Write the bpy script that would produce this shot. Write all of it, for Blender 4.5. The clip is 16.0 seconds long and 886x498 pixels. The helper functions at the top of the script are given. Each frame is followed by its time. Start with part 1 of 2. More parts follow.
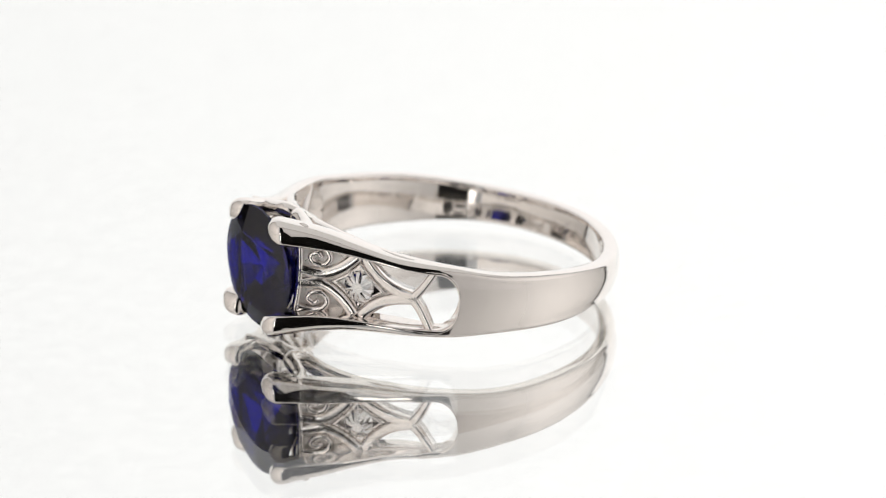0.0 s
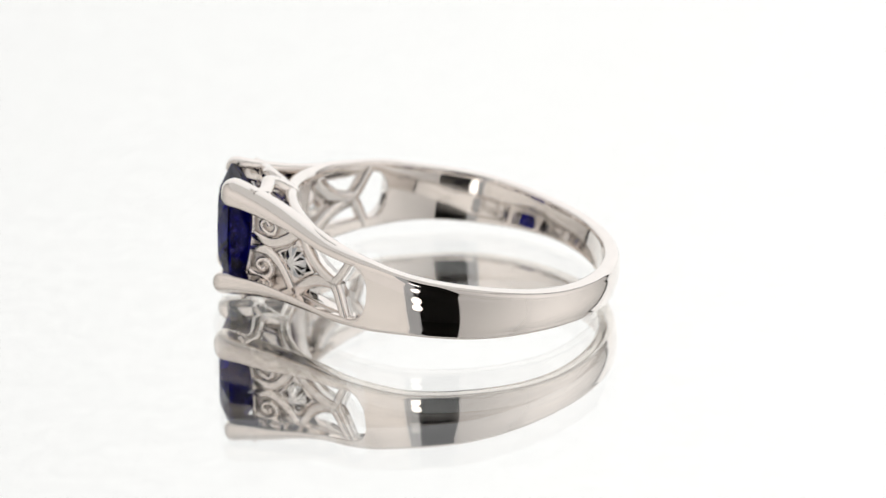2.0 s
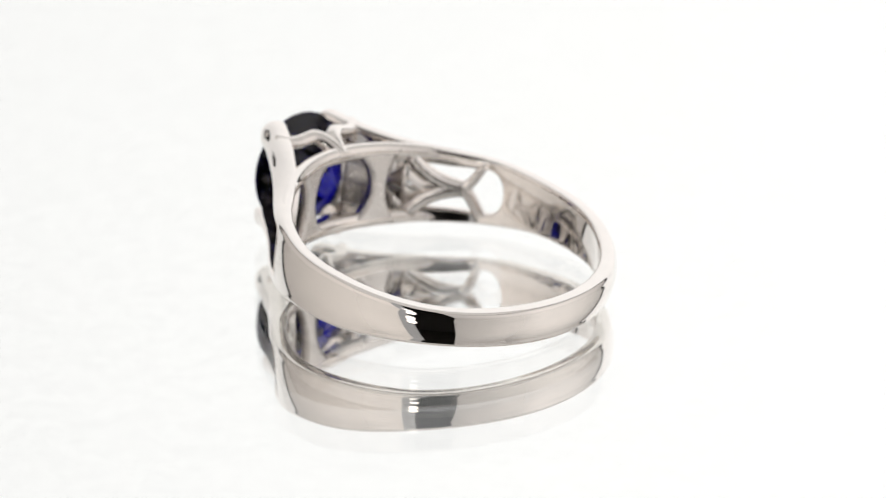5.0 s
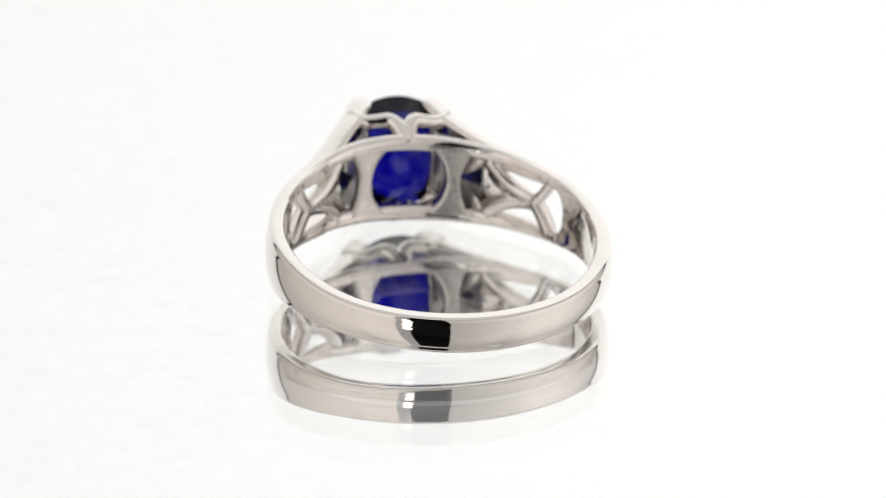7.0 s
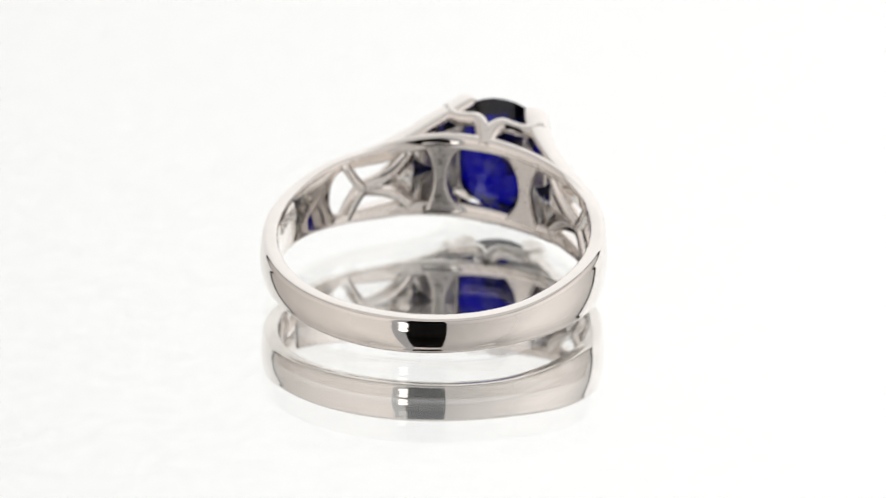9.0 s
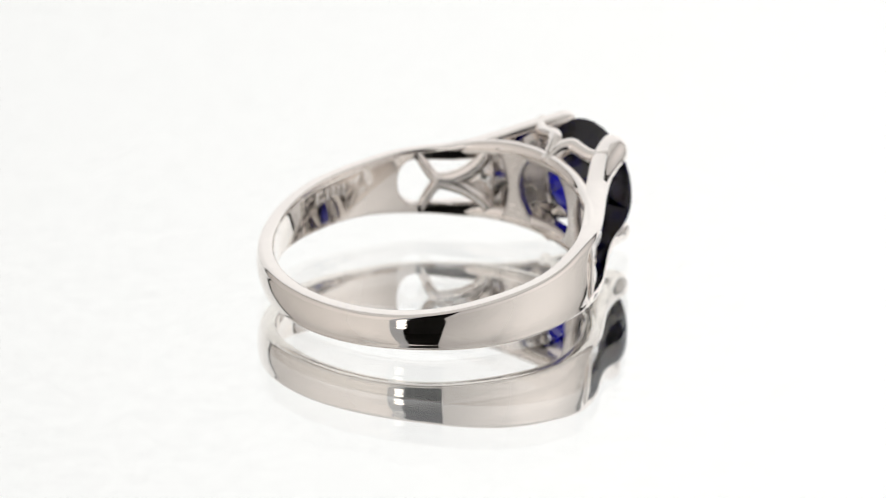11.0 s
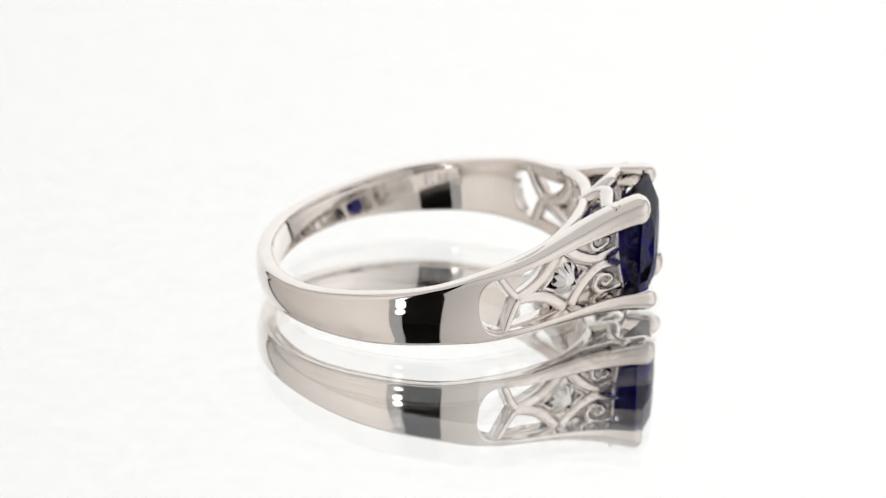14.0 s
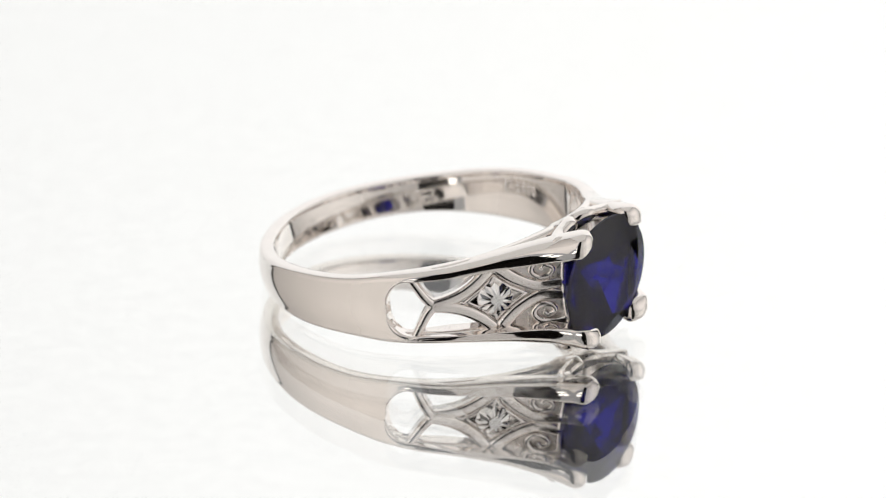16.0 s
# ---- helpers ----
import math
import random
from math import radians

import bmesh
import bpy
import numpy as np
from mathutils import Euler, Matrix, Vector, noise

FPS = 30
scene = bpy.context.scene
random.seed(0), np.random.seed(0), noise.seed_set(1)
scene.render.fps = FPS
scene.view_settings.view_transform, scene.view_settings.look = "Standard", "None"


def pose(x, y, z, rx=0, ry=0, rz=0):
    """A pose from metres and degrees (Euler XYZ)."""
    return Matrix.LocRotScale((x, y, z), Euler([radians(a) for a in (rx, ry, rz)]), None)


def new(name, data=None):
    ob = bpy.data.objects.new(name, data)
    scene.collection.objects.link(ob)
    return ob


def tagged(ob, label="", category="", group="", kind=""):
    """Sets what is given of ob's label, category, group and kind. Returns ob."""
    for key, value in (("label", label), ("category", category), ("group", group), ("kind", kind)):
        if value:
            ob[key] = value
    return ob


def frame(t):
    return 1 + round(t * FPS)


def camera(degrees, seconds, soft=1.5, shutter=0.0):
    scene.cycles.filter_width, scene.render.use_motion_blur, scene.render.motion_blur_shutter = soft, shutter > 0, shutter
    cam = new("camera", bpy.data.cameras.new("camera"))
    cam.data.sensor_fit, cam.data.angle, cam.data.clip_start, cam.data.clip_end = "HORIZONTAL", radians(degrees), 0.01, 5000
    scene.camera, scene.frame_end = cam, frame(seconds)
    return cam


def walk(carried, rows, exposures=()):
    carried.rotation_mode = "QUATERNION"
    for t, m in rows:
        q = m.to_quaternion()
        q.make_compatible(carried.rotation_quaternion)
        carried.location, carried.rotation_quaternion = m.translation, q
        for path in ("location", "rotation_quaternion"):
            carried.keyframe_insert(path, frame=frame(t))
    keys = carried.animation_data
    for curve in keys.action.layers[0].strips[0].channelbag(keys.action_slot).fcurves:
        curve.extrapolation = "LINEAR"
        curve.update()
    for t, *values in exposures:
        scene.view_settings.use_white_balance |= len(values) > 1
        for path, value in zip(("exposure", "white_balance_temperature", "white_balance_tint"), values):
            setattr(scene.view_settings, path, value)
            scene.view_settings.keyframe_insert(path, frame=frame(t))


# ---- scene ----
# ---- the camera: it stands still on its stand; metres, one millimetre is MM ----
MM = 0.001
cam = camera(12.77, 16.0, soft=1.0)
cam_axes = Matrix(((0.999927, -0.012042, 0.000000, 0.000300),
                   (0.004676, 0.388292, -0.921525, -0.214715),
                   (0.011097, 0.921458, 0.388320, 0.092909),
                   (0, 0, 0, 1)))
cam.data.dof.use_dof = True
cam.data.dof.focus_distance = 0.222
cam.data.dof.aperture_fstop = 54
walk(cam, [(0.0, cam_axes), (16.0, cam_axes)])

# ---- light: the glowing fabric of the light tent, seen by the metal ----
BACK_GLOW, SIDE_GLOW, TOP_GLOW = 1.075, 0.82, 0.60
world = bpy.data.worlds.new("world")
world.use_nodes = True
world.node_tree.nodes["Background"].inputs["Color"].default_value = (0.02, 0.02, 0.02, 1)
scene.world = world


# ---- materials ----
def material(name):
    m = bpy.data.materials.new(name)
    m.use_nodes = True
    nt = m.node_tree
    return m, nt, nt.nodes["Principled BSDF"]


def noise_node(nt, scale, detail=3.0, space="Object"):
    co = nt.nodes.new("ShaderNodeTexCoord")
    n = nt.nodes.new("ShaderNodeTexNoise")
    n.inputs["Scale"].default_value = scale
    n.inputs["Detail"].default_value = detail
    nt.links.new(co.outputs[space], n.inputs["Vector"])
    return n


def ramp(nt, source, a, b, lo=0.3, hi=0.7):
    r = nt.nodes.new("ShaderNodeValToRGB")
    r.color_ramp.elements[0].position, r.color_ramp.elements[1].position = lo, hi
    r.color_ramp.elements[0].color, r.color_ramp.elements[1].color = (*a, 1), (*b, 1)
    nt.links.new(source, r.inputs["Fac"])
    return r


def metal(name, col, rough, bump=0.02):
    m, nt, p = material(name)
    p.inputs["Metallic"].default_value = 1.0
    n = noise_node(nt, 900.0)
    c = ramp(nt, n.outputs["Fac"], tuple(x * 0.97 for x in col), col)
    nt.links.new(c.outputs["Color"], p.inputs["Base Color"])
    fine = noise_node(nt, 5000.0)
    r = ramp(nt, fine.outputs["Fac"], (rough * 0.6,) * 3, (rough * 1.4,) * 3)
    nt.links.new(r.outputs["Color"], p.inputs["Roughness"])
    b = nt.nodes.new("ShaderNodeBump")
    b.inputs["Strength"].default_value = bump
    b.inputs["Distance"].default_value = 0.00002
    low = noise_node(nt, 450.0, 1.0)
    nt.links.new(low.outputs["Fac"], b.inputs["Height"])
    nt.links.new(b.outputs["Normal"], p.inputs["Normal"])
    return m


def gem(name, col, ior, gloss=0.5, mirror=0.0):
    m, nt, p = material(name)
    p.inputs["Base Color"].default_value = (*col, 1)
    p.inputs["Transmission Weight"].default_value = 1.0
    p.inputs["Roughness"].default_value = 0.0
    p.inputs["IOR"].default_value = ior
    p.inputs["Specular IOR Level"].default_value = gloss
    p.inputs["Metallic"].default_value = mirror
    return m


def tinted_stone(name, col, ior, gloss):
    """Deep coloured crystal: every pass and inner reflection takes its share of the light."""
    m, nt, p = material(name)
    nt.nodes.remove(p)
    body = nt.nodes.new("ShaderNodeBsdfGlass")
    body.inputs["Color"].default_value = (*col, 1)
    body.inputs["Roughness"].default_value = 0.0
    body.inputs["IOR"].default_value = ior
    polish = nt.nodes.new("ShaderNodeBsdfGlossy")
    polish.inputs["Roughness"].default_value = 0.01
    mix = nt.nodes.new("ShaderNodeMixShader")
    mix.inputs["Fac"].default_value = gloss
    nt.links.new(body.outputs["BSDF"], mix.inputs[1])
    nt.links.new(polish.outputs["BSDF"], mix.inputs[2])
    nt.links.new(mix.outputs["Shader"], nt.nodes["Material Output"].inputs["Surface"])
    return m


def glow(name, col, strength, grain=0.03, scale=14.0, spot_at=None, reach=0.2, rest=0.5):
    """Fabric glowing in place of unbuilt lamps outside; spot_at paints their falloff into emission."""
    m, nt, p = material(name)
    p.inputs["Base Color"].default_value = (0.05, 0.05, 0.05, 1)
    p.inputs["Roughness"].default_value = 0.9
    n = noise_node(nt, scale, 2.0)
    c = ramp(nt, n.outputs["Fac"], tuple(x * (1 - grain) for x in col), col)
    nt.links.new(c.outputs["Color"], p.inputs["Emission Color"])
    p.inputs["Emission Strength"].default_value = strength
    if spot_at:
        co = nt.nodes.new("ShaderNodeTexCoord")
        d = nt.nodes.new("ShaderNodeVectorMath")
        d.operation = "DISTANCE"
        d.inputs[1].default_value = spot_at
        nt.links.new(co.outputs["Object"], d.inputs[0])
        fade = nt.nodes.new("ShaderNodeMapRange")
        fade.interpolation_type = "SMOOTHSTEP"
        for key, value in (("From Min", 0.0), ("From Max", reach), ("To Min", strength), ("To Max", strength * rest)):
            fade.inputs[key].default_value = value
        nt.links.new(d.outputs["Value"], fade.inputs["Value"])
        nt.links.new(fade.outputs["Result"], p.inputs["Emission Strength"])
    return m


def dull(name, col, rough=0.8):
    m, nt, p = material(name)
    n = noise_node(nt, 60.0)
    c = ramp(nt, n.outputs["Fac"], tuple(x * 0.7 for x in col), col)
    nt.links.new(c.outputs["Color"], p.inputs["Base Color"])
    p.inputs["Roughness"].default_value = rough
    return m


def clear_sheet(name):
    """The upper face of the plate glass: mostly clear, with a weak reflection."""
    m, nt, p = material(name)
    nt.nodes.remove(p)
    clear = nt.nodes.new("ShaderNodeBsdfTransparent")
    clear.inputs["Color"].default_value = (0.992, 0.994, 0.988, 1)
    gloss = nt.nodes.new("ShaderNodeBsdfGlossy")
    gloss.inputs["Roughness"].default_value = 0.0
    gloss.inputs["Color"].default_value = (1, 1, 1, 1)
    mix = nt.nodes.new("ShaderNodeMixShader")
    mix.inputs["Fac"].default_value = 0.13
    nt.links.new(clear.outputs["BSDF"], mix.inputs[1])
    nt.links.new(gloss.outputs["BSDF"], mix.inputs[2])
    nt.links.new(mix.outputs["Shader"], nt.nodes["Material Output"].inputs["Surface"])
    return m


WHITE_GOLD = metal("white_gold", (0.90, 0.852, 0.815), 0.045)
CAST_GOLD = metal("cast_white_gold", (0.94, 0.90, 0.87), 0.14, 0.015)
SATIN_GOLD = metal("satin_white_gold", (0.94, 0.90, 0.87), 0.36, 0.03)
SILVERING = metal("silvering", (0.966, 0.966, 0.965), 0.02, 0.0)
SAPPHIRE = tinted_stone("sapphire", (0.055, 0.05, 0.50), 1.76, 0.05)
DIAMOND = gem("diamond", (0.98, 0.98, 0.98), 2.4, 0.5, 0.8)
DIAMOND.node_tree.nodes["Principled BSDF"].inputs["Transmission Weight"].default_value = 0.9
GLASS_TOP = clear_sheet("plate_glass")
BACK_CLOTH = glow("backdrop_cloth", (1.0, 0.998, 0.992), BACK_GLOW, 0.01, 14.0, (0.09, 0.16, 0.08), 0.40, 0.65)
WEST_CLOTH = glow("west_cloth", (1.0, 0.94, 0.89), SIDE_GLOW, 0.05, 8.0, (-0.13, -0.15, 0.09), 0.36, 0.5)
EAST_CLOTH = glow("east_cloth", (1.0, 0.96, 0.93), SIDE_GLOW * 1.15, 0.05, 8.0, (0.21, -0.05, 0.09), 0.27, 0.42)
DIM_STRIP = glow("dim_strip", (0.97, 0.98, 1.0), 0.34, 0.04, 8.0)
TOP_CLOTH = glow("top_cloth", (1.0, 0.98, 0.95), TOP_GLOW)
DARK = dull("dark_room", (0.02, 0.017, 0.015))
FILLER_WHITE = dull("filler_white", (0.82, 0.81, 0.79), 0.5)
SEAM = dull("dark_seam", (0.03, 0.028, 0.026))
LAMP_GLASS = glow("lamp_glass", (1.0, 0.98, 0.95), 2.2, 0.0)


# ---- mesh helpers ----
def link(name, bm, mat, parent=None, smooth=True, label=""):
    bmesh.ops.recalc_face_normals(bm, faces=bm.faces)
    me = bpy.data.meshes.new(name)
    bm.to_mesh(me)
    bm.free()
    me.materials.append(mat)
    if smooth:
        me.shade_smooth()
    ob = new(name, me)
    if parent:
        ob.parent = parent
    return tagged(ob, label)


def part(name, bm, mat, parent, label="", smooth=True):
    return link(name, bm, mat, parent, smooth, label)


def box(bm, x0, y0, z0, x1, y1, z1):
    vs = [bm.verts.new((x, y, z)) for x in (x0, x1) for y in (y0, y1) for z in (z0, z1)]
    for f in ((0, 1, 3, 2), (4, 6, 7, 5), (0, 4, 5, 1), (2, 3, 7, 6), (0, 2, 6, 4), (1, 5, 7, 3)):
        bm.faces.new([vs[i] for i in f])


def loft(bm, rings, closed=True, cap=True):
    """Faces between rings of equally many points."""
    rows = [[bm.verts.new(p) for p in ring] for ring in rings]
    n = len(rows[0])
    for a, b in zip(rows, rows[1:]):
        for i in range(n if closed else n - 1):
            j = (i + 1) % n
            bm.faces.new((a[i], a[j], b[j], b[i]))
    if cap:
        bm.faces.new(rows[0])
        bm.faces.new(rows[-1])
    return rows


# ---- the tent round the plate; its fabric glows in place of outside lamps ----
def panel(name, mat, *b, label=""):
    bm = bmesh.new()
    box(bm, *b)
    return tagged(link(name, bm, mat, None, False), label, "wall", "", "structure")


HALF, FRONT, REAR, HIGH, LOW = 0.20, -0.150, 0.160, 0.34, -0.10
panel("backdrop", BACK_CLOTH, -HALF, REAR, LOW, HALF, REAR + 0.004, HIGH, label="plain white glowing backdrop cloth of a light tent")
panel("wall_west", WEST_CLOTH, -HALF - 0.004, FRONT, LOW, -HALF, REAR - 0.016, HIGH, label="pale warm white glowing fabric side of a light tent")
panel("wall_east", EAST_CLOTH, HALF, FRONT, LOW, HALF + 0.004, REAR - 0.016, HIGH, label="pale warm white glowing fabric side of a light tent")
panel("ceiling", TOP_CLOTH, -HALF, FRONT, HIGH + 0.002, HALF, REAR, HIGH + 0.006, label="white glowing fabric roof of a light tent")
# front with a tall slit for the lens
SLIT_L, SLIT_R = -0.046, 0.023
panel("wall_south_1", WEST_CLOTH, -HALF, FRONT - 0.004, LOW, SLIT_L - 0.024, FRONT, HIGH, label="pale glowing fabric front of a light tent beside the lens slit")
panel("wall_south_2", EAST_CLOTH, SLIT_R, FRONT - 0.004, LOW, HALF, FRONT, HIGH, label="pale glowing fabric front of a light tent beside the lens slit")
# Dim grey strip added so the metal mirrors a grey zone beside the slit.
panel("wall_south_4", DIM_STRIP, SLIT_L - 0.024, FRONT - 0.004, LOW, SLIT_L, FRONT, HIGH, label="dim glowing grey strip added beside the lens slit")
panel("wall_south_3", WEST_CLOTH, SLIT_L, FRONT - 0.004, 0.250, SLIT_R, FRONT, HIGH, label="pale glowing fabric front of a light tent above the lens slit")
for i, sx in enumerate((-1, 1)):
    panel("trim_%d" % (i + 1), SEAM, sx * HALF - 0.004, REAR - 0.014, LOW, sx * HALF + 0.004, REAR - 0.001, HIGH, label="dark seam where tent side meets backdrop")
# the dark room behind the tent, in which the camera stands
panel("wall_room_south", DARK, -0.5, -0.62, LOW, 0.5, -0.60, HIGH, label="unlit dark wall behind the camera")
panel("wall_room_west", DARK, -0.52, -0.60, LOW, -0.5, FRONT - 0.01, HIGH, label="unlit dark wall behind the camera")
panel("wall_room_east", DARK, 0.5, -0.60, LOW, 0.52, FRONT - 0.01, HIGH, label="unlit dark wall behind the camera")
panel("ceiling_room", DARK, -0.5, -0.60, HIGH + 0.002, 0.5, FRONT - 0.006, HIGH + 0.02, label="unlit dark ceiling behind the tent")
panel("floor", DARK, -0.5, -0.60, LOW - 0.02, 0.5, REAR + 0.1, LOW, label="dark floor under the light tent")


# ---- white filler round the plate, added so the metal mirrors no dark floor ----
def white_filler():
    bm = bmesh.new()
    rings = []
    for out, z in ((0, -9 * MM), (0, -4 * MM), (1, -4 * MM), (1, -9 * MM)):
        ring = []
        for k in range(96):
            c, d = math.cos(2 * math.pi * k / 96), math.sin(2 * math.pi * k / 96)
            reach = 0.1415
            if out:
                reach = min((HALF - 0.002) / max(abs(c), 1e-6), ((REAR if d > 0 else -FRONT) - 0.002) / max(abs(d), 1e-6))
            ring.append((reach * c, reach * d, z))
        rings.append(ring)
    loft(bm, rings + [rings[0]], cap=False)
    bmesh.ops.remove_doubles(bm, verts=bm.verts, dist=1e-6)
    return tagged(link("white_filler", bm, FILLER_WHITE, None, False), "plain matt white filler added round the mirror plate", "table", "", "structure")


white_filler()

# ---- the mirror plate on which the ring lies ----
GLASS_DEPTH = 0.69 * MM


def mirror_plate():
    thing = new("mirror_plate")
    tagged(thing, "round back-silvered mirror plate with clear glass face", "mirror")
    bm = bmesh.new()
    bmesh.ops.create_circle(bm, cap_ends=True, radius=0.14, segments=96)
    part("glass_face", bm, GLASS_TOP, thing, "clear glass face", False)
    bm = bmesh.new()
    rings = []
    for r, z in ((0.14, -GLASS_DEPTH), (0.14, -4 * MM), (0.139, -5 * MM)):
        rings.append([(r * math.cos(a), r * math.sin(a), z) for a in (2 * math.pi * k / 96 for k in range(96))])
    loft(bm, rings)
    part("silvered_back", bm, SILVERING, thing, "silvered mirror layer", False)
    return thing


plate = mirror_plate()
bm = bmesh.new()
loft(bm, [[(r * math.cos(a), r * math.sin(a), z) for a in (2 * math.pi * k / 48 for k in range(48))]
          for r, z in ((0.10, -5 * MM), (0.10, -20 * MM), (0.07, -24 * MM), (0.07, -0.10))])
tagged(link("turntable_stand", bm, DARK, None, False), "dark turntable drum under the mirror plate", "stand")

# ---- the ring: millimetres in its own space, the stone towards +x, its bore along z ----
RC = (-0.53, 0.0)      # centre of the bore
R_OUT, R_BORE = 10.2, 9.08
ARC0 = 52.0            # where the shoulder leaves the circle, degrees from the stone
SLEN = R_OUT * math.radians(180 - ARC0)
P0 = Vector((RC[0] + R_OUT * math.cos(math.radians(ARC0)), R_OUT * math.sin(math.radians(ARC0))))
P3 = Vector((13.16, 2.76))
P1 = P0 + Vector((math.sin(math.radians(ARC0)), -math.cos(math.radians(ARC0)))) * 2.4
P2 = P3 - Vector((0.95, -0.31)) * 3.2
S_TIP = 8.0


def table(x, *rows):
    """Smooth value between (place, value) rows."""
    if x <= rows[0][0]:
        return rows[0][1]
    if x >= rows[-1][0]:
        return rows[-1][1]
    lean = []
    for i in range(len(rows)):
        a, b = rows[max(i - 1, 0)], rows[min(i + 1, len(rows) - 1)]
        lean.append((b[1] - a[1]) / (b[0] - a[0]))
    for i in range(len(rows) - 1):
        (a, va), (b, vb) = rows[i], rows[i + 1]
        if x <= b:
            h, f = b - a, (x - a) / (b - a)
            return (va * (1 + 2 * f) * (1 - f) ** 2 + h * lean[i] * f * (1 - f) ** 2
                    + vb * f * f * (3 - 2 * f) + h * lean[i + 1] * f * f * (f - 1))


def path(s):
    """Point and outward normal of the outer line, s millimetres from where the shoulder leaves the circle."""
    if s <= 0:
        a = math.radians(ARC0) - s / R_OUT
        n = Vector((math.cos(a), math.sin(a)))
        return Vector(RC) + n * R_OUT, n
    f = s / S_TIP
    g = 1 - f
    p = P0 * g ** 3 + P1 * 3 * g * g * f + P2 * 3 * g * f * f + P3 * f ** 3
    d = (P1 - P0) * g * g + (P2 - P1) * 2 * g * f + (P3 - P2) * f * f
    d.normalize()
    return p, Vector((-d.y, d.x))


def spot(s, v, off):
    p, n = path(s)
    q = p + n * off
    return Vector((q.x, q.y, v))


def half_width(s):
    return table(s, (-22.3, 1.14), (-14.7, 1.14), (-8.7, 1.55), (-4.7, 1.77), (-1.7, 2.12), (2.3, 2.48), (5.75, 3.08), (8.0, 3.56))


HOLE0, HOLE1 = -2.25, -0.9


def opening(s):
    if s <= HOLE0:
        return 0.0
    if s < HOLE1:
        return 1.62 * math.sqrt(max(0.0, 1 - ((s - HOLE1) / (HOLE1 - HOLE0)) ** 2))
    return table(s, (HOLE1, 1.60), (4.8, 1.92), (8.0, 2.25))


def thick(s):
    return table(s, (-22.3, 1.1), (-4, 1.1), (0, 1.12), (4.0, 1.35), (8.0, 1.6))


def half_section(s):
    """Closed section of the upper half of the band, as (v, off) from the inner edge of the opening round to it again."""
    claw = min(1.0, max(0.0, (s - 4.2) / 3.2))
    swell = 0.12 * claw
    hw, wi, th = half_width(s) + swell, opening(s), thick(s)
    if s > 4:
        wi -= swell
    free = min(1.0, wi / 0.15)
    rail = min(1.0, max(0.0, (s + 2.5) / 4))
    ro = (hw - wi) * (0.80 - 0.22 * claw) * rail + 0.36 * (1 - rail)
    rd = (0.98 - 0.02 * claw) * rail + 0.34 * (1 - rail)
    rw = ((hw - wi) * (0.14 + 0.06 * claw) * rail + 0.28 * (1 - rail)) * free
    dome = 0.24 * (1 - rail)
    flare = 0.34 * rail * (1 - claw) * free
    rf = min(0.18 + 0.22 * claw, max(0.08, th - rd))

    def top(v):
        return 0.07 * claw - dome * (v / hw) ** 2

    pts = [(wi - flare, -th + (0.1 + 0.25 * claw) * free), (wi, -th * 0.6), (wi, top(wi) - rw)]
    for k in (1, 2, 3):
        a = math.radians(90 * k / 3)
        pts.append((wi + rw * (1 - math.cos(a)), top(wi) - rw * (1 - math.sin(a))))
    for k in range(1, 8):
        v = wi + rw + (hw - ro - wi - rw) * k / 7
        pts.append((v, top(v)))
    t0 = top(hw - ro)
    for k in range(1, 10):
        a = math.radians(90 * k / 9)
        pts.append((hw - ro + ro * math.sin(a), t0 - rd * (1 - math.cos(a))))
    crown = 0.06 * (1 - rail)
    foot = -th + crown * ((hw - rf) / hw) ** 2
    for k in (0, 1, 2, 3):
        a = math.radians(90 * k / 3)
        pts.append((hw - rf * (1 - math.cos(a)), foot + rf * (1 - math.sin(a))))
    edge = wi - flare + (0.1 + 0.25 * claw) * free
    for k in range(1, 7):
        v = hw - rf + (edge - hw + rf) * k / 6
        pts.append((v, -th + crown * (v / hw) ** 2))
    return pts


def band(end):
    bm = bmesh.new()
    marks = [-SLEN + (SLEN + HOLE0 - 0.02) * k / 64 for k in range(65)]
    marks += [HOLE0 + (HOLE1 - HOLE0) * (1 - math.cos(math.pi * k / 28)) for k in range(15)]
    marks += [HOLE1 + (end - HOLE1) * k / 26 for k in range(1, 27)]
    for side in (1, -1):
        for up in (1, -1):
            rows = []
            for s in marks:
                rows.append([bm.verts.new((p.x, p.y * side, p.z * up)) for p in (spot(s, v, o) for v, o in half_section(s))])
            n = len(rows[0])
            for i, (a, b) in enumerate(zip(rows, rows[1:])):
                solid = marks[i + 1] <= HOLE0 + 1e-6
                for k in range(n):
                    j = (k + 1) % n
                    if solid and (k in (0, 1, 2, 3, 4)):
                        continue
                    bm.faces.new((a[k], a[j], b[j], b[k]))
    bmesh.ops.remove_doubles(bm, verts=bm.verts, dist=0.004)
    bmesh.ops.dissolve_degenerate(bm, dist=0.002, edges=bm.edges)
    return bm


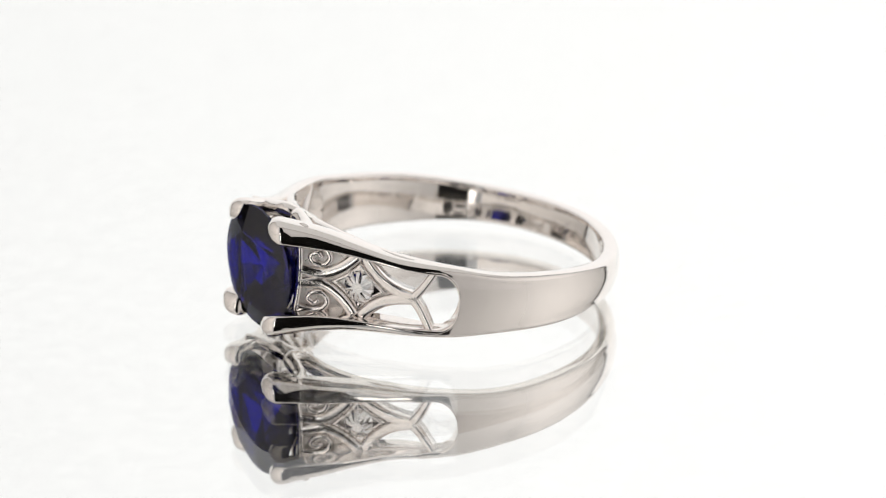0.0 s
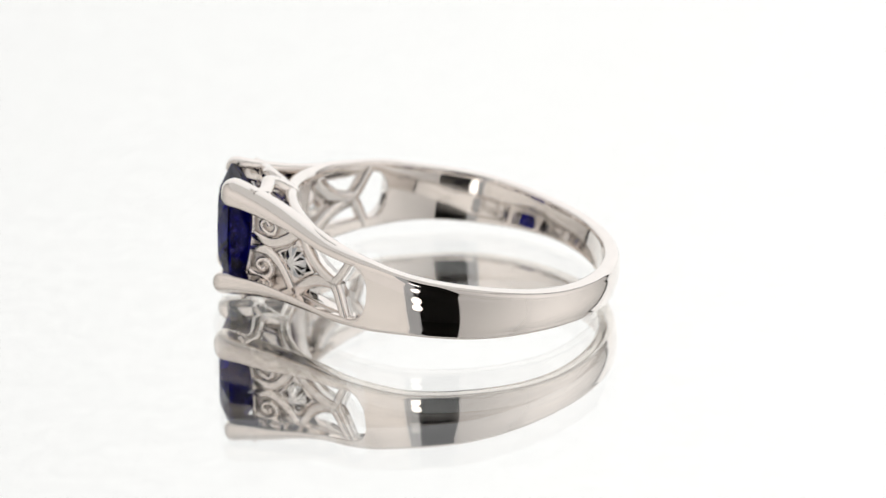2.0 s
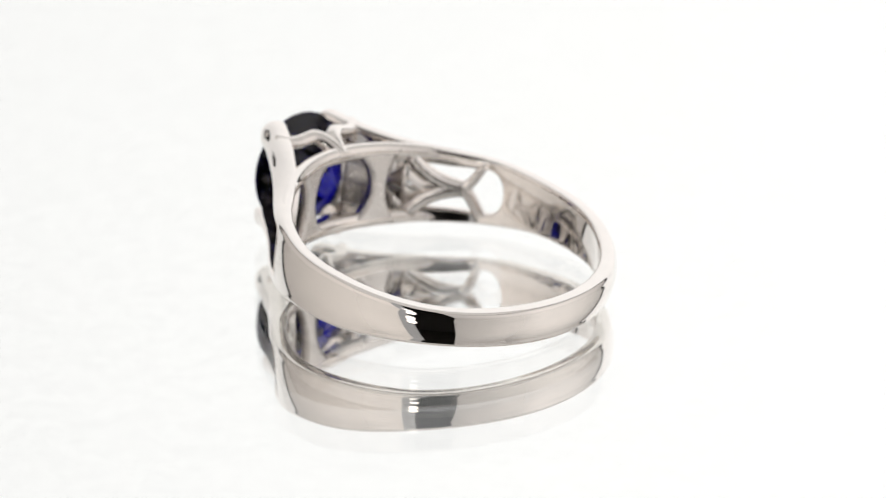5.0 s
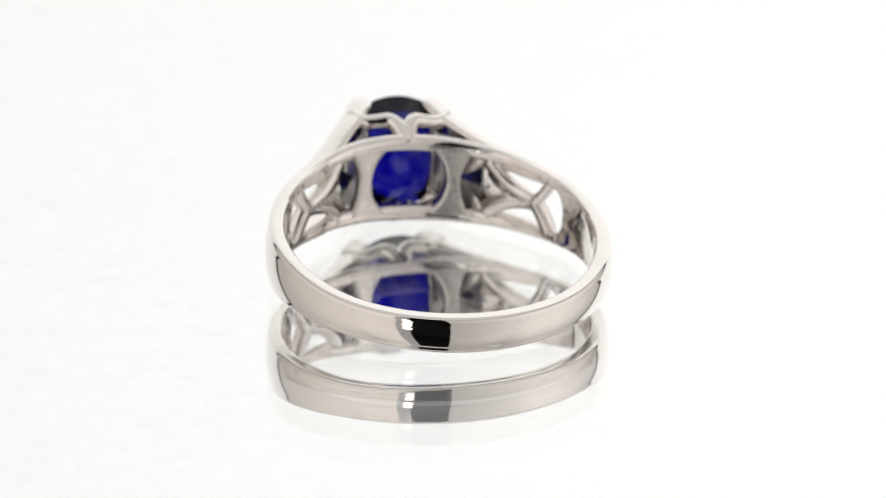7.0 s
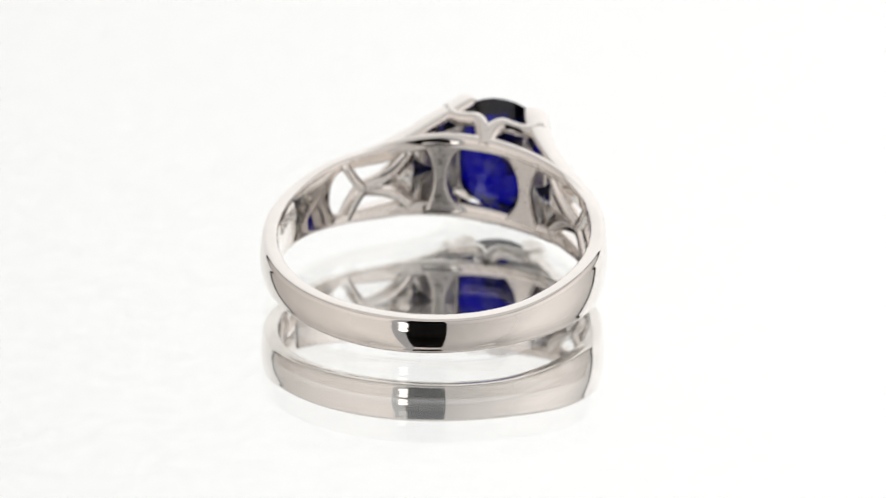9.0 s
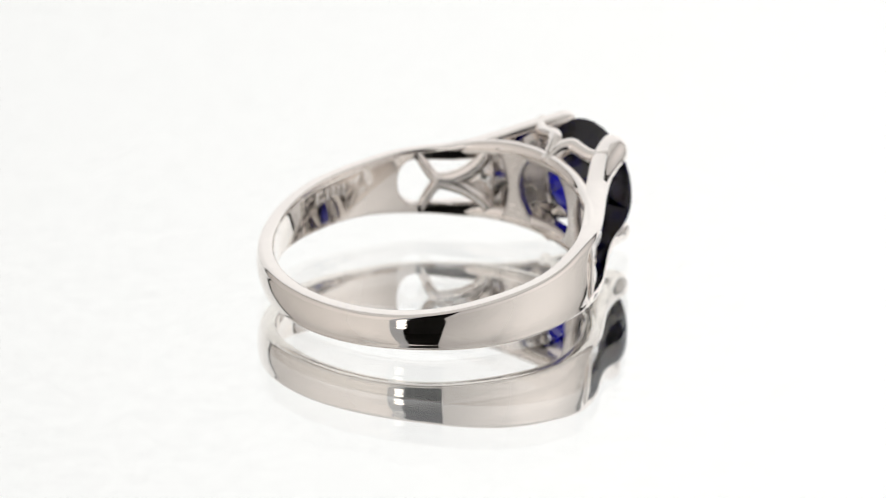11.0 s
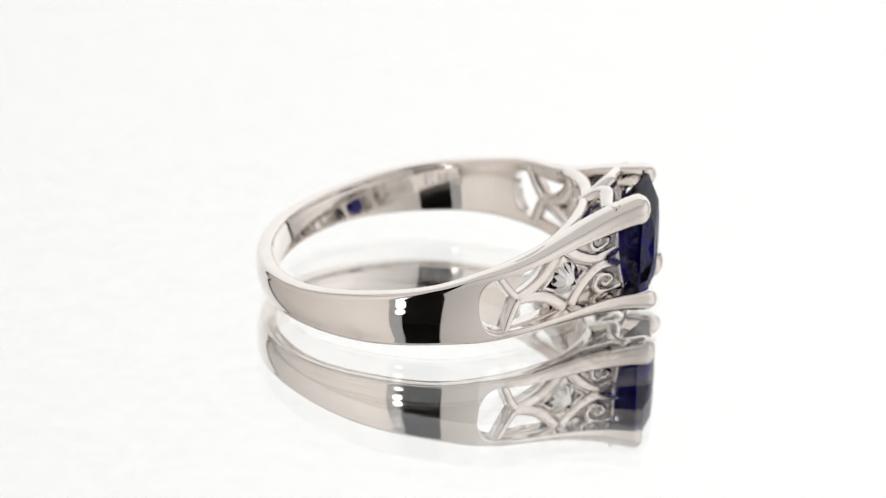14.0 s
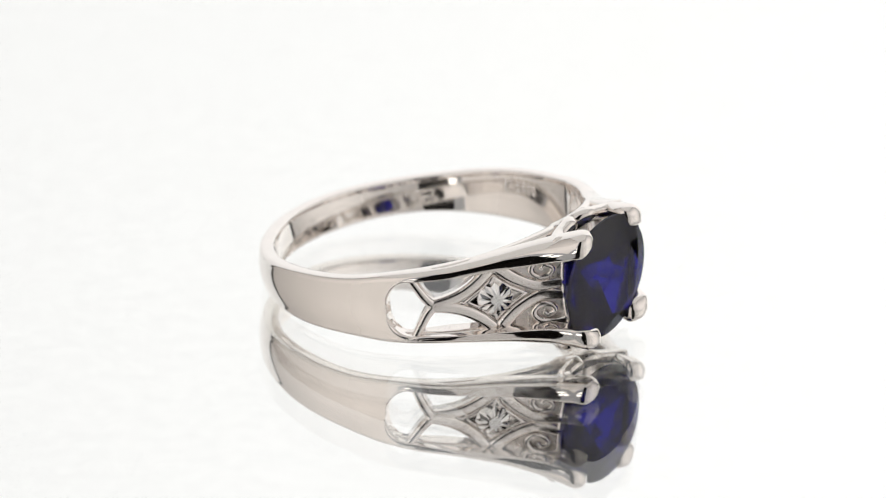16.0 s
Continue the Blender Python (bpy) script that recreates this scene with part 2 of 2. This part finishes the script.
def worn_stamp():
    """Low marks on the wall of the bore, worn past reading."""
    bm = bmesh.new()
    for at, wide, v0, v1 in ((100.2, 0.9, 0.25, 1.05), (98.2, 0.8, 0.75, 1.0), (98.0, 0.9, 0.3, 0.5), (95.6, 0.9, 0.25, 1.0),
                             (93.2, 1.0, 0.4, 1.0), (91.0, 0.7, 0.25, 0.95), (89.0, 0.8, 0.2, 0.9)):
        rings = []
        for k in range(3):
            a = math.radians(95 + 1.15 * (at - 96.2) + wide * (k - 1))
            c, n = math.cos(a), math.sin(a)
            edge = ((R_BORE + 0.1, v0), (R_BORE - 0.015, v0), (R_BORE - 0.035, v0 + 0.06), (R_BORE - 0.035, v1 - 0.06), (R_BORE - 0.015, v1), (R_BORE + 0.1, v1))
            rings.append([(RC[0] + r * c, RC[1] + r * n, v) for r, v in edge])
        loft(bm, rings)
    bmesh.ops.recalc_face_normals(bm, faces=bm.faces)
    return bm


def prong(side, up):
    """Rounded claw that carries the rail past the girdle."""
    bm = bmesh.new()
    rings = []
    for s in (4.6, 5.0, 5.4, 5.8, 6.2, 6.6, 7.0, 7.4, 7.6, 7.75, 7.87, 7.95, 7.99):
        q = min(s, S_TIP)
        pts = half_section(q)
        cv = (half_width(q) + opening(q)) / 2
        co = -thick(q) / 2
        fat = 1.0 if s <= 7.4 else math.sqrt(max(0.05, 1 - ((s - 7.4) / 0.6) ** 2))
        ring = []
        for v, o in pts:
            p = spot(q, cv + (v - cv) * fat, co + (o - co) * fat)
            ring.append((p.x, p.y * side, p.z * up))
        rings.append(ring)
    rows = loft(bm, rings, cap=False)
    bm.faces.new(rows[-1])
    return bm


def smooth_line(pts, n=6):
    """Points of a curve through pts."""
    ps = [Vector(p) for p in pts]
    ps = [ps[0] * 2 - ps[1]] + ps + [ps[-1] * 2 - ps[-2]]
    out = []
    for i in range(1, len(ps) - 2):
        a, b, c, d = ps[i - 1:i + 3]
        for k in range(n):
            t = k / n
            out.append(0.5 * (2 * b + (c - a) * t + (2 * a - 5 * b + 4 * c - d) * t * t + (3 * b - a - 3 * c + d) * t ** 3))
    return out + [ps[-2]]


SLOPE = 0.11           # the pierced panel sinks towards the stone
U0 = 0.20              # the crossing of the filigree lies this far along the shoulder


def strut(pts, side, up, wide=0.17, top=-0.34, deep=0.85, n=6, taper=1.0, flare=1.1):
    """A flat-topped bar of the filigree along (u, v) on the shoulder."""
    bm = bmesh.new()
    line = smooth_line([(u, v) for u, v in pts], n)
    rings = []
    for i, p in enumerate(line):
        d = (line[min(i + 1, len(line) - 1)] - line[max(i - 1, 0)]).normalized()
        w = Vector((-d.y, d.x)) * wide * (1 + (taper - 1) * i / (len(line) - 1))
        ring = []
        for a, o in ((-flare, top - deep), (-1, top - 0.24), (-0.92, top - 0.11), (-0.70, top - 0.03), (-0.35, top), (0.35, top), (0.70, top - 0.03), (0.92, top - 0.11), (1, top - 0.24), (flare, top - deep)):
            q = p + w * a
            r = spot(U0 + q.x * 0.92, q.y, o - SLOPE * q.x)
            ring.append((r.x, r.y * side, r.z * up))
        rings.append(ring)
    loft(bm, rings)
    return bm


def stone_seat(side):
    """Lozenge plate with a lozenge well for the small stone."""
    bm = bmesh.new()
    uc = 3.7
    rings = []
    for hu, hv, o in ((1.62, 1.45, -0.95), (1.60, 1.42, -0.47), (1.50, 1.30, -0.40), (1.32, 1.02, -0.37), (1.24, 0.95, -0.46), (1.08, 0.82, -0.80)):
        ring = []
        for k in range(24):
            a = 4 * k / 24
            i, f = int(a), a - int(a)
            c = ((1, 0), (0, 1), (-1, 0), (0, -1), (1, 0))
            bow = 1 - (0.10 if o < -0.0 and hu > 1.3 else 0.0) * 4 * f * (1 - f)
            du = hu * bow * (c[i][0] * (1 - f) + c[i + 1][0] * f)
            p = spot(U0 + (uc + du) * 0.92, hv * bow * (c[i][1] * (1 - f) + c[i + 1][1] * f), o - SLOPE * (uc + du))
            ring.append((p.x, p.y * side, p.z))
        rings.append(ring)
    loft(bm, rings)
    return bm


def brilliant(radius, crown, pavilion, girdle, table_part=0.56, n=8, full=0.0):
    """Round brilliant cut along +x, girdle at x = 0."""
    bm = bmesh.new()

    def ring(r, x, shift, m):
        return [bm.verts.new((x, r * math.cos(2 * math.pi * (k + shift) / m), r * math.sin(2 * math.pi * (k + shift) / m))) for k in range(m)]
    tab = ring(radius * table_part, crown, 0, n)
    star = ring(radius * 0.82, crown * 0.58, 0.5, n)
    gu = ring(radius, girdle / 2, 0, 4 * n)
    gl = ring(radius, -girdle / 2, 0, 4 * n)
    mid = ring(radius * (0.62 + 0.26 * full), -pavilion * 0.36, 0.5, n)
    low = ring(radius * (0.30 + 0.22 * full), -pavilion * 0.74, 0, n)
    tip = bm.verts.new((-pavilion, 0, 0))
    bm.faces.new(tab)
    for k in range(n):
        j = (k + 1) % n
        bm.faces.new((tab[k], tab[j], star[k]))
        bm.faces.new((tab[j], star[j], gu[4 * j], star[k]))
        for i in range(4):
            bm.faces.new((star[k], gu[4 * k + i], gu[(4 * k + i + 1) % (4 * n)]))
            bm.faces.new((mid[k], gl[4 * k + i], gl[(4 * k + i + 1) % (4 * n)]))
        bm.faces.new((gl[4 * j], mid[j], low[j], mid[k]))
        bm.faces.new((mid[k], low[j], low[k]))
        bm.faces.new((low[k], low[j], tip))
    for k in range(4 * n):
        j = (k + 1) % (4 * n)
        bm.faces.new((gu[k], gu[j], gl[j], gl[k]))
    return bm


def tube(points, radii, n=10, flat=1.0):
    """A round wire through points; flat squeezes it across z."""
    bm = bmesh.new()
    rings = []
    for i, p in enumerate(points):
        d = (points[min(i + 1, len(points) - 1)] - points[max(i - 1, 0)]).normalized()
        ref = Vector((0, 0, 1)) if abs(d.z) < 0.9 else Vector((1, 0, 0))
        x = d.cross(ref).normalized()
        y = x.cross(d).normalized()
        r = radii(i / (len(points) - 1))
        rings.append([tuple(p + x * r * flat * math.cos(2 * math.pi * k / n) + y * r * math.sin(2 * math.pi * k / n)) for k in range(n)])
    loft(bm, rings)
    return bm


def gallery_rail(up):
    """The rim of the bore that passes behind the stone."""
    pts = []
    for k in range(49):
        a = math.radians(-60 + 120 * k / 48)
        f = 1 - abs(k - 24) / 24
        r = R_BORE + 0.42
        pts.append(Vector((RC[0] + r * math.cos(a), r * math.sin(a), up * (1.75 + 0.60 * math.sin(f * math.pi / 2)))))
    return tube(pts, lambda f: 0.24 + 0.28 * math.sin(math.pi * f) ** 0.5, 12, 0.9)


def scroll(side, up):
    """Horn from the middle of the gallery over to the claw."""
    flat = [(8.85, 0.0, 2.2), (9.3, 0.10, 2.5), (9.9, 0.36, 2.88), (10.3, 0.8, 3.08), (10.38, 1.4, 3.0), (10.48, 2.0, 2.88), (10.75, 2.55, 2.86), (11.3, 3.0, 2.95)]
    pts = smooth_line([(x, y * side, (z + (0.13 if up < 0 else 0.0) * min(1.0, max(0.0, x - 9.3))) * up) for x, y, z in flat], 5)
    return tube(pts, lambda f: 0.64 - 0.20 * min(1, f * 1.8), 12)


def back_plate(side):
    """Solid wall of the bore beside the stone, with a round window for it."""
    bm = bmesh.new()
    rings = []
    for k in range(21):
        z = -2.45 + 4.9 * k / 20
        y0 = 2.35 * math.sqrt(max(0.0, 1 - (z / 2.65) ** 2))
        ring = []
        for r in (R_BORE, R_BORE + 0.55):
            a0 = math.asin(y0 / r)
            row = [(RC[0] + r * math.cos(a), side * r * math.sin(a), z) for a in (a0 + (math.radians(19.5 + 5.0 * (z / 2.45) ** 2) - a0) * i / 6 for i in range(7))]
            ring += row if r == R_BORE else row[::-1]
        rings.append(ring)
    loft(bm, rings)
    return bm


def sapphire_ring():
    thing = new("ring")
    tagged(thing, "polished white gold ring with round blue stone lying on mirror", "ring")
    parts = []
    parts.append(part("shank", band(4.6), WHITE_GOLD, thing, "polished domed white gold band"))
    for side in (1, -1):
        for up in (1, -1):
            parts.append(part("prong", prong(side, up), WHITE_GOLD, thing, "rounded claw"))
            parts.append(part("scroll", scroll(side, up), WHITE_GOLD, thing, "curved gallery horn"))
            for pts, w, tp in (
                    (((-1.05, 1.85), (-0.62, 1.20), (-0.15, 0.55), (0.4, 0.0)), 0.26, 1.25),
                    (((0.1, 0.0), (1.2, 0.18), (2.15, 0.52), (2.95, 1.1), (3.55, 1.8)), 0.36, 0.9),
                    (((3.9, 1.8), (4.45, 1.15), (5.0, 0.68), (5.5, 0.38), (6.0, 0.28), (6.9, 0.42)), 0.36, 0.9),
                    (((6.9, 1.8), (6.3, 1.95), (5.65, 1.76), (5.4, 1.28), (5.7, 0.86), (6.2, 0.92), (6.38, 1.28), (6.05, 1.50), (5.84, 1.28)), 0.20, 0.75)):
                parts.append(part("filigree_bar", strut(pts, side, up, w, deep=0.85 if pts[0][0] < 3 else 0.5, taper=tp), CAST_GOLD, thing, "pierced filigree bar"))
        parts.append(part("filigree_bar", strut(((6.95, -2.1), (6.85, -0.8), (6.85, 0.8), (6.95, 2.1)), side, 1, 0.16, deep=0.6), CAST_GOLD, thing, "pierced filigree bar"))
        parts.append(part("shoulder_floor", strut(((4.3, 0.0), (5.2, 0.0), (6.0, 0.0), (6.9, 0.0)), side, 1, 1.85, top=-0.62, deep=0.3, flare=1.0), SATIN_GOLD, thing, "plain floor behind the curls"))
        parts.append(part("gallery_wall", back_plate(side), SATIN_GOLD, thing, "plain wall of the bore"))
        seat = part("stone_seat", stone_seat(side), CAST_GOLD, thing, "lozenge seat", True)
        parts.append(seat)
        p, nrm = path(U0 + 3.7 * 0.92)
        q = p + nrm * (-0.40 - SLOPE * 3.7)
        nrm = (nrm + Vector((nrm.y, -nrm.x)) * 0.12).normalized()
        bm = brilliant(0.95, 0.42, 0.70, 0.05, 0.34, 12)
        turn = Vector((1, 0, 0)).rotation_difference(Vector((nrm.x, nrm.y * side, 0))).to_matrix().to_4x4()
        bm.transform(Matrix.Translation((q.x, q.y * side, 0)) @ turn)
        parts.append(part("accent_stone", bm, DIAMOND, seat, "small clear brilliant", False))
    for up in (1, -1):
        parts.append(part("gallery_rail", gallery_rail(up), WHITE_GOLD, thing, "rim behind the stone"))
    bm = brilliant(3.62, 0.75, 3.2, 0.16, 0.60, 8, 0.12)
    bm.transform(Matrix.Translation((12.2, -0.11, 0.02)) @ Matrix.Rotation(radians(5.5), 4, "Y") @ Matrix.Rotation(radians(11.25), 4, "X"))
    parts.append(part("main_stone", bm, SAPPHIRE, thing, "deep blue faceted round stone", False))
    parts.append(part("stamp", worn_stamp(), CAST_GOLD, thing, "faint worn marks inside the band"))
    # the head sits a little askew; lean: it rests on the two lower volutes and the back of the band
    for o in parts:
        for v in o.data.vertices:
            w = min(1.0, max(0.0, (v.co.x - 6.0) / 5.0))
            w = w * w * (3 - 2 * w)
            v.co.x -= 0.025 * v.co.y * w
            v.co.y, v.co.z = v.co.y + 0.58 * w, v.co.z + (0.27 + 0.042 * v.co.y) * w
    lean = math.radians(5.6)
    settle = Matrix.Scale(MM, 4) @ Matrix.Rotation(-lean, 4, "Y") @ Matrix.Rotation(radians(1.8), 4, "X")
    low = min((settle @ v.co).z for o in parts for v in o.data.vertices)
    settle = Matrix.Translation((-0.04 * MM, 0.05 * MM, -low)) @ settle
    for o in parts:
        o.data.transform(settle)
    return thing


ring = sapphire_ring()


# ---- bulbs beside the lens slit, mirrored only in the polished metal; their post is added ----
def slit_bulbs():
    thing = new("slit_bulbs")
    tagged(thing, "small glowing bulbs on an added thin dark post", "lamp")
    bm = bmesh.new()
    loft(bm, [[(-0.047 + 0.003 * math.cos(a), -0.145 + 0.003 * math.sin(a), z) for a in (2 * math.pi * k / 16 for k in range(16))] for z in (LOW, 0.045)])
    part("post", bm, DARK, thing, "thin dark post added to carry the bulbs")
    # Bulbs placed to give the white blobs reflected in the band.
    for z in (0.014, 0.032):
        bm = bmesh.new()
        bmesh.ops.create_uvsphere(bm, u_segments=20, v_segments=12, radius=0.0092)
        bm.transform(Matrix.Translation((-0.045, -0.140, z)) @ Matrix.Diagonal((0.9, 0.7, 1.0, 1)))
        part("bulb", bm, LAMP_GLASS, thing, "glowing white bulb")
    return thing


slit_bulbs()


# ---- what moves: the plate turns evenly with the ring on it ----
def motions():
    start, rate = 209.3, 15.56
    rows = [(0.5 * k, pose(0, 0, 0, 0, 0, start - rate * 0.5 * k)) for k in range(33)]
    walk(ring, rows)
    walk(plate, rows)


motions()
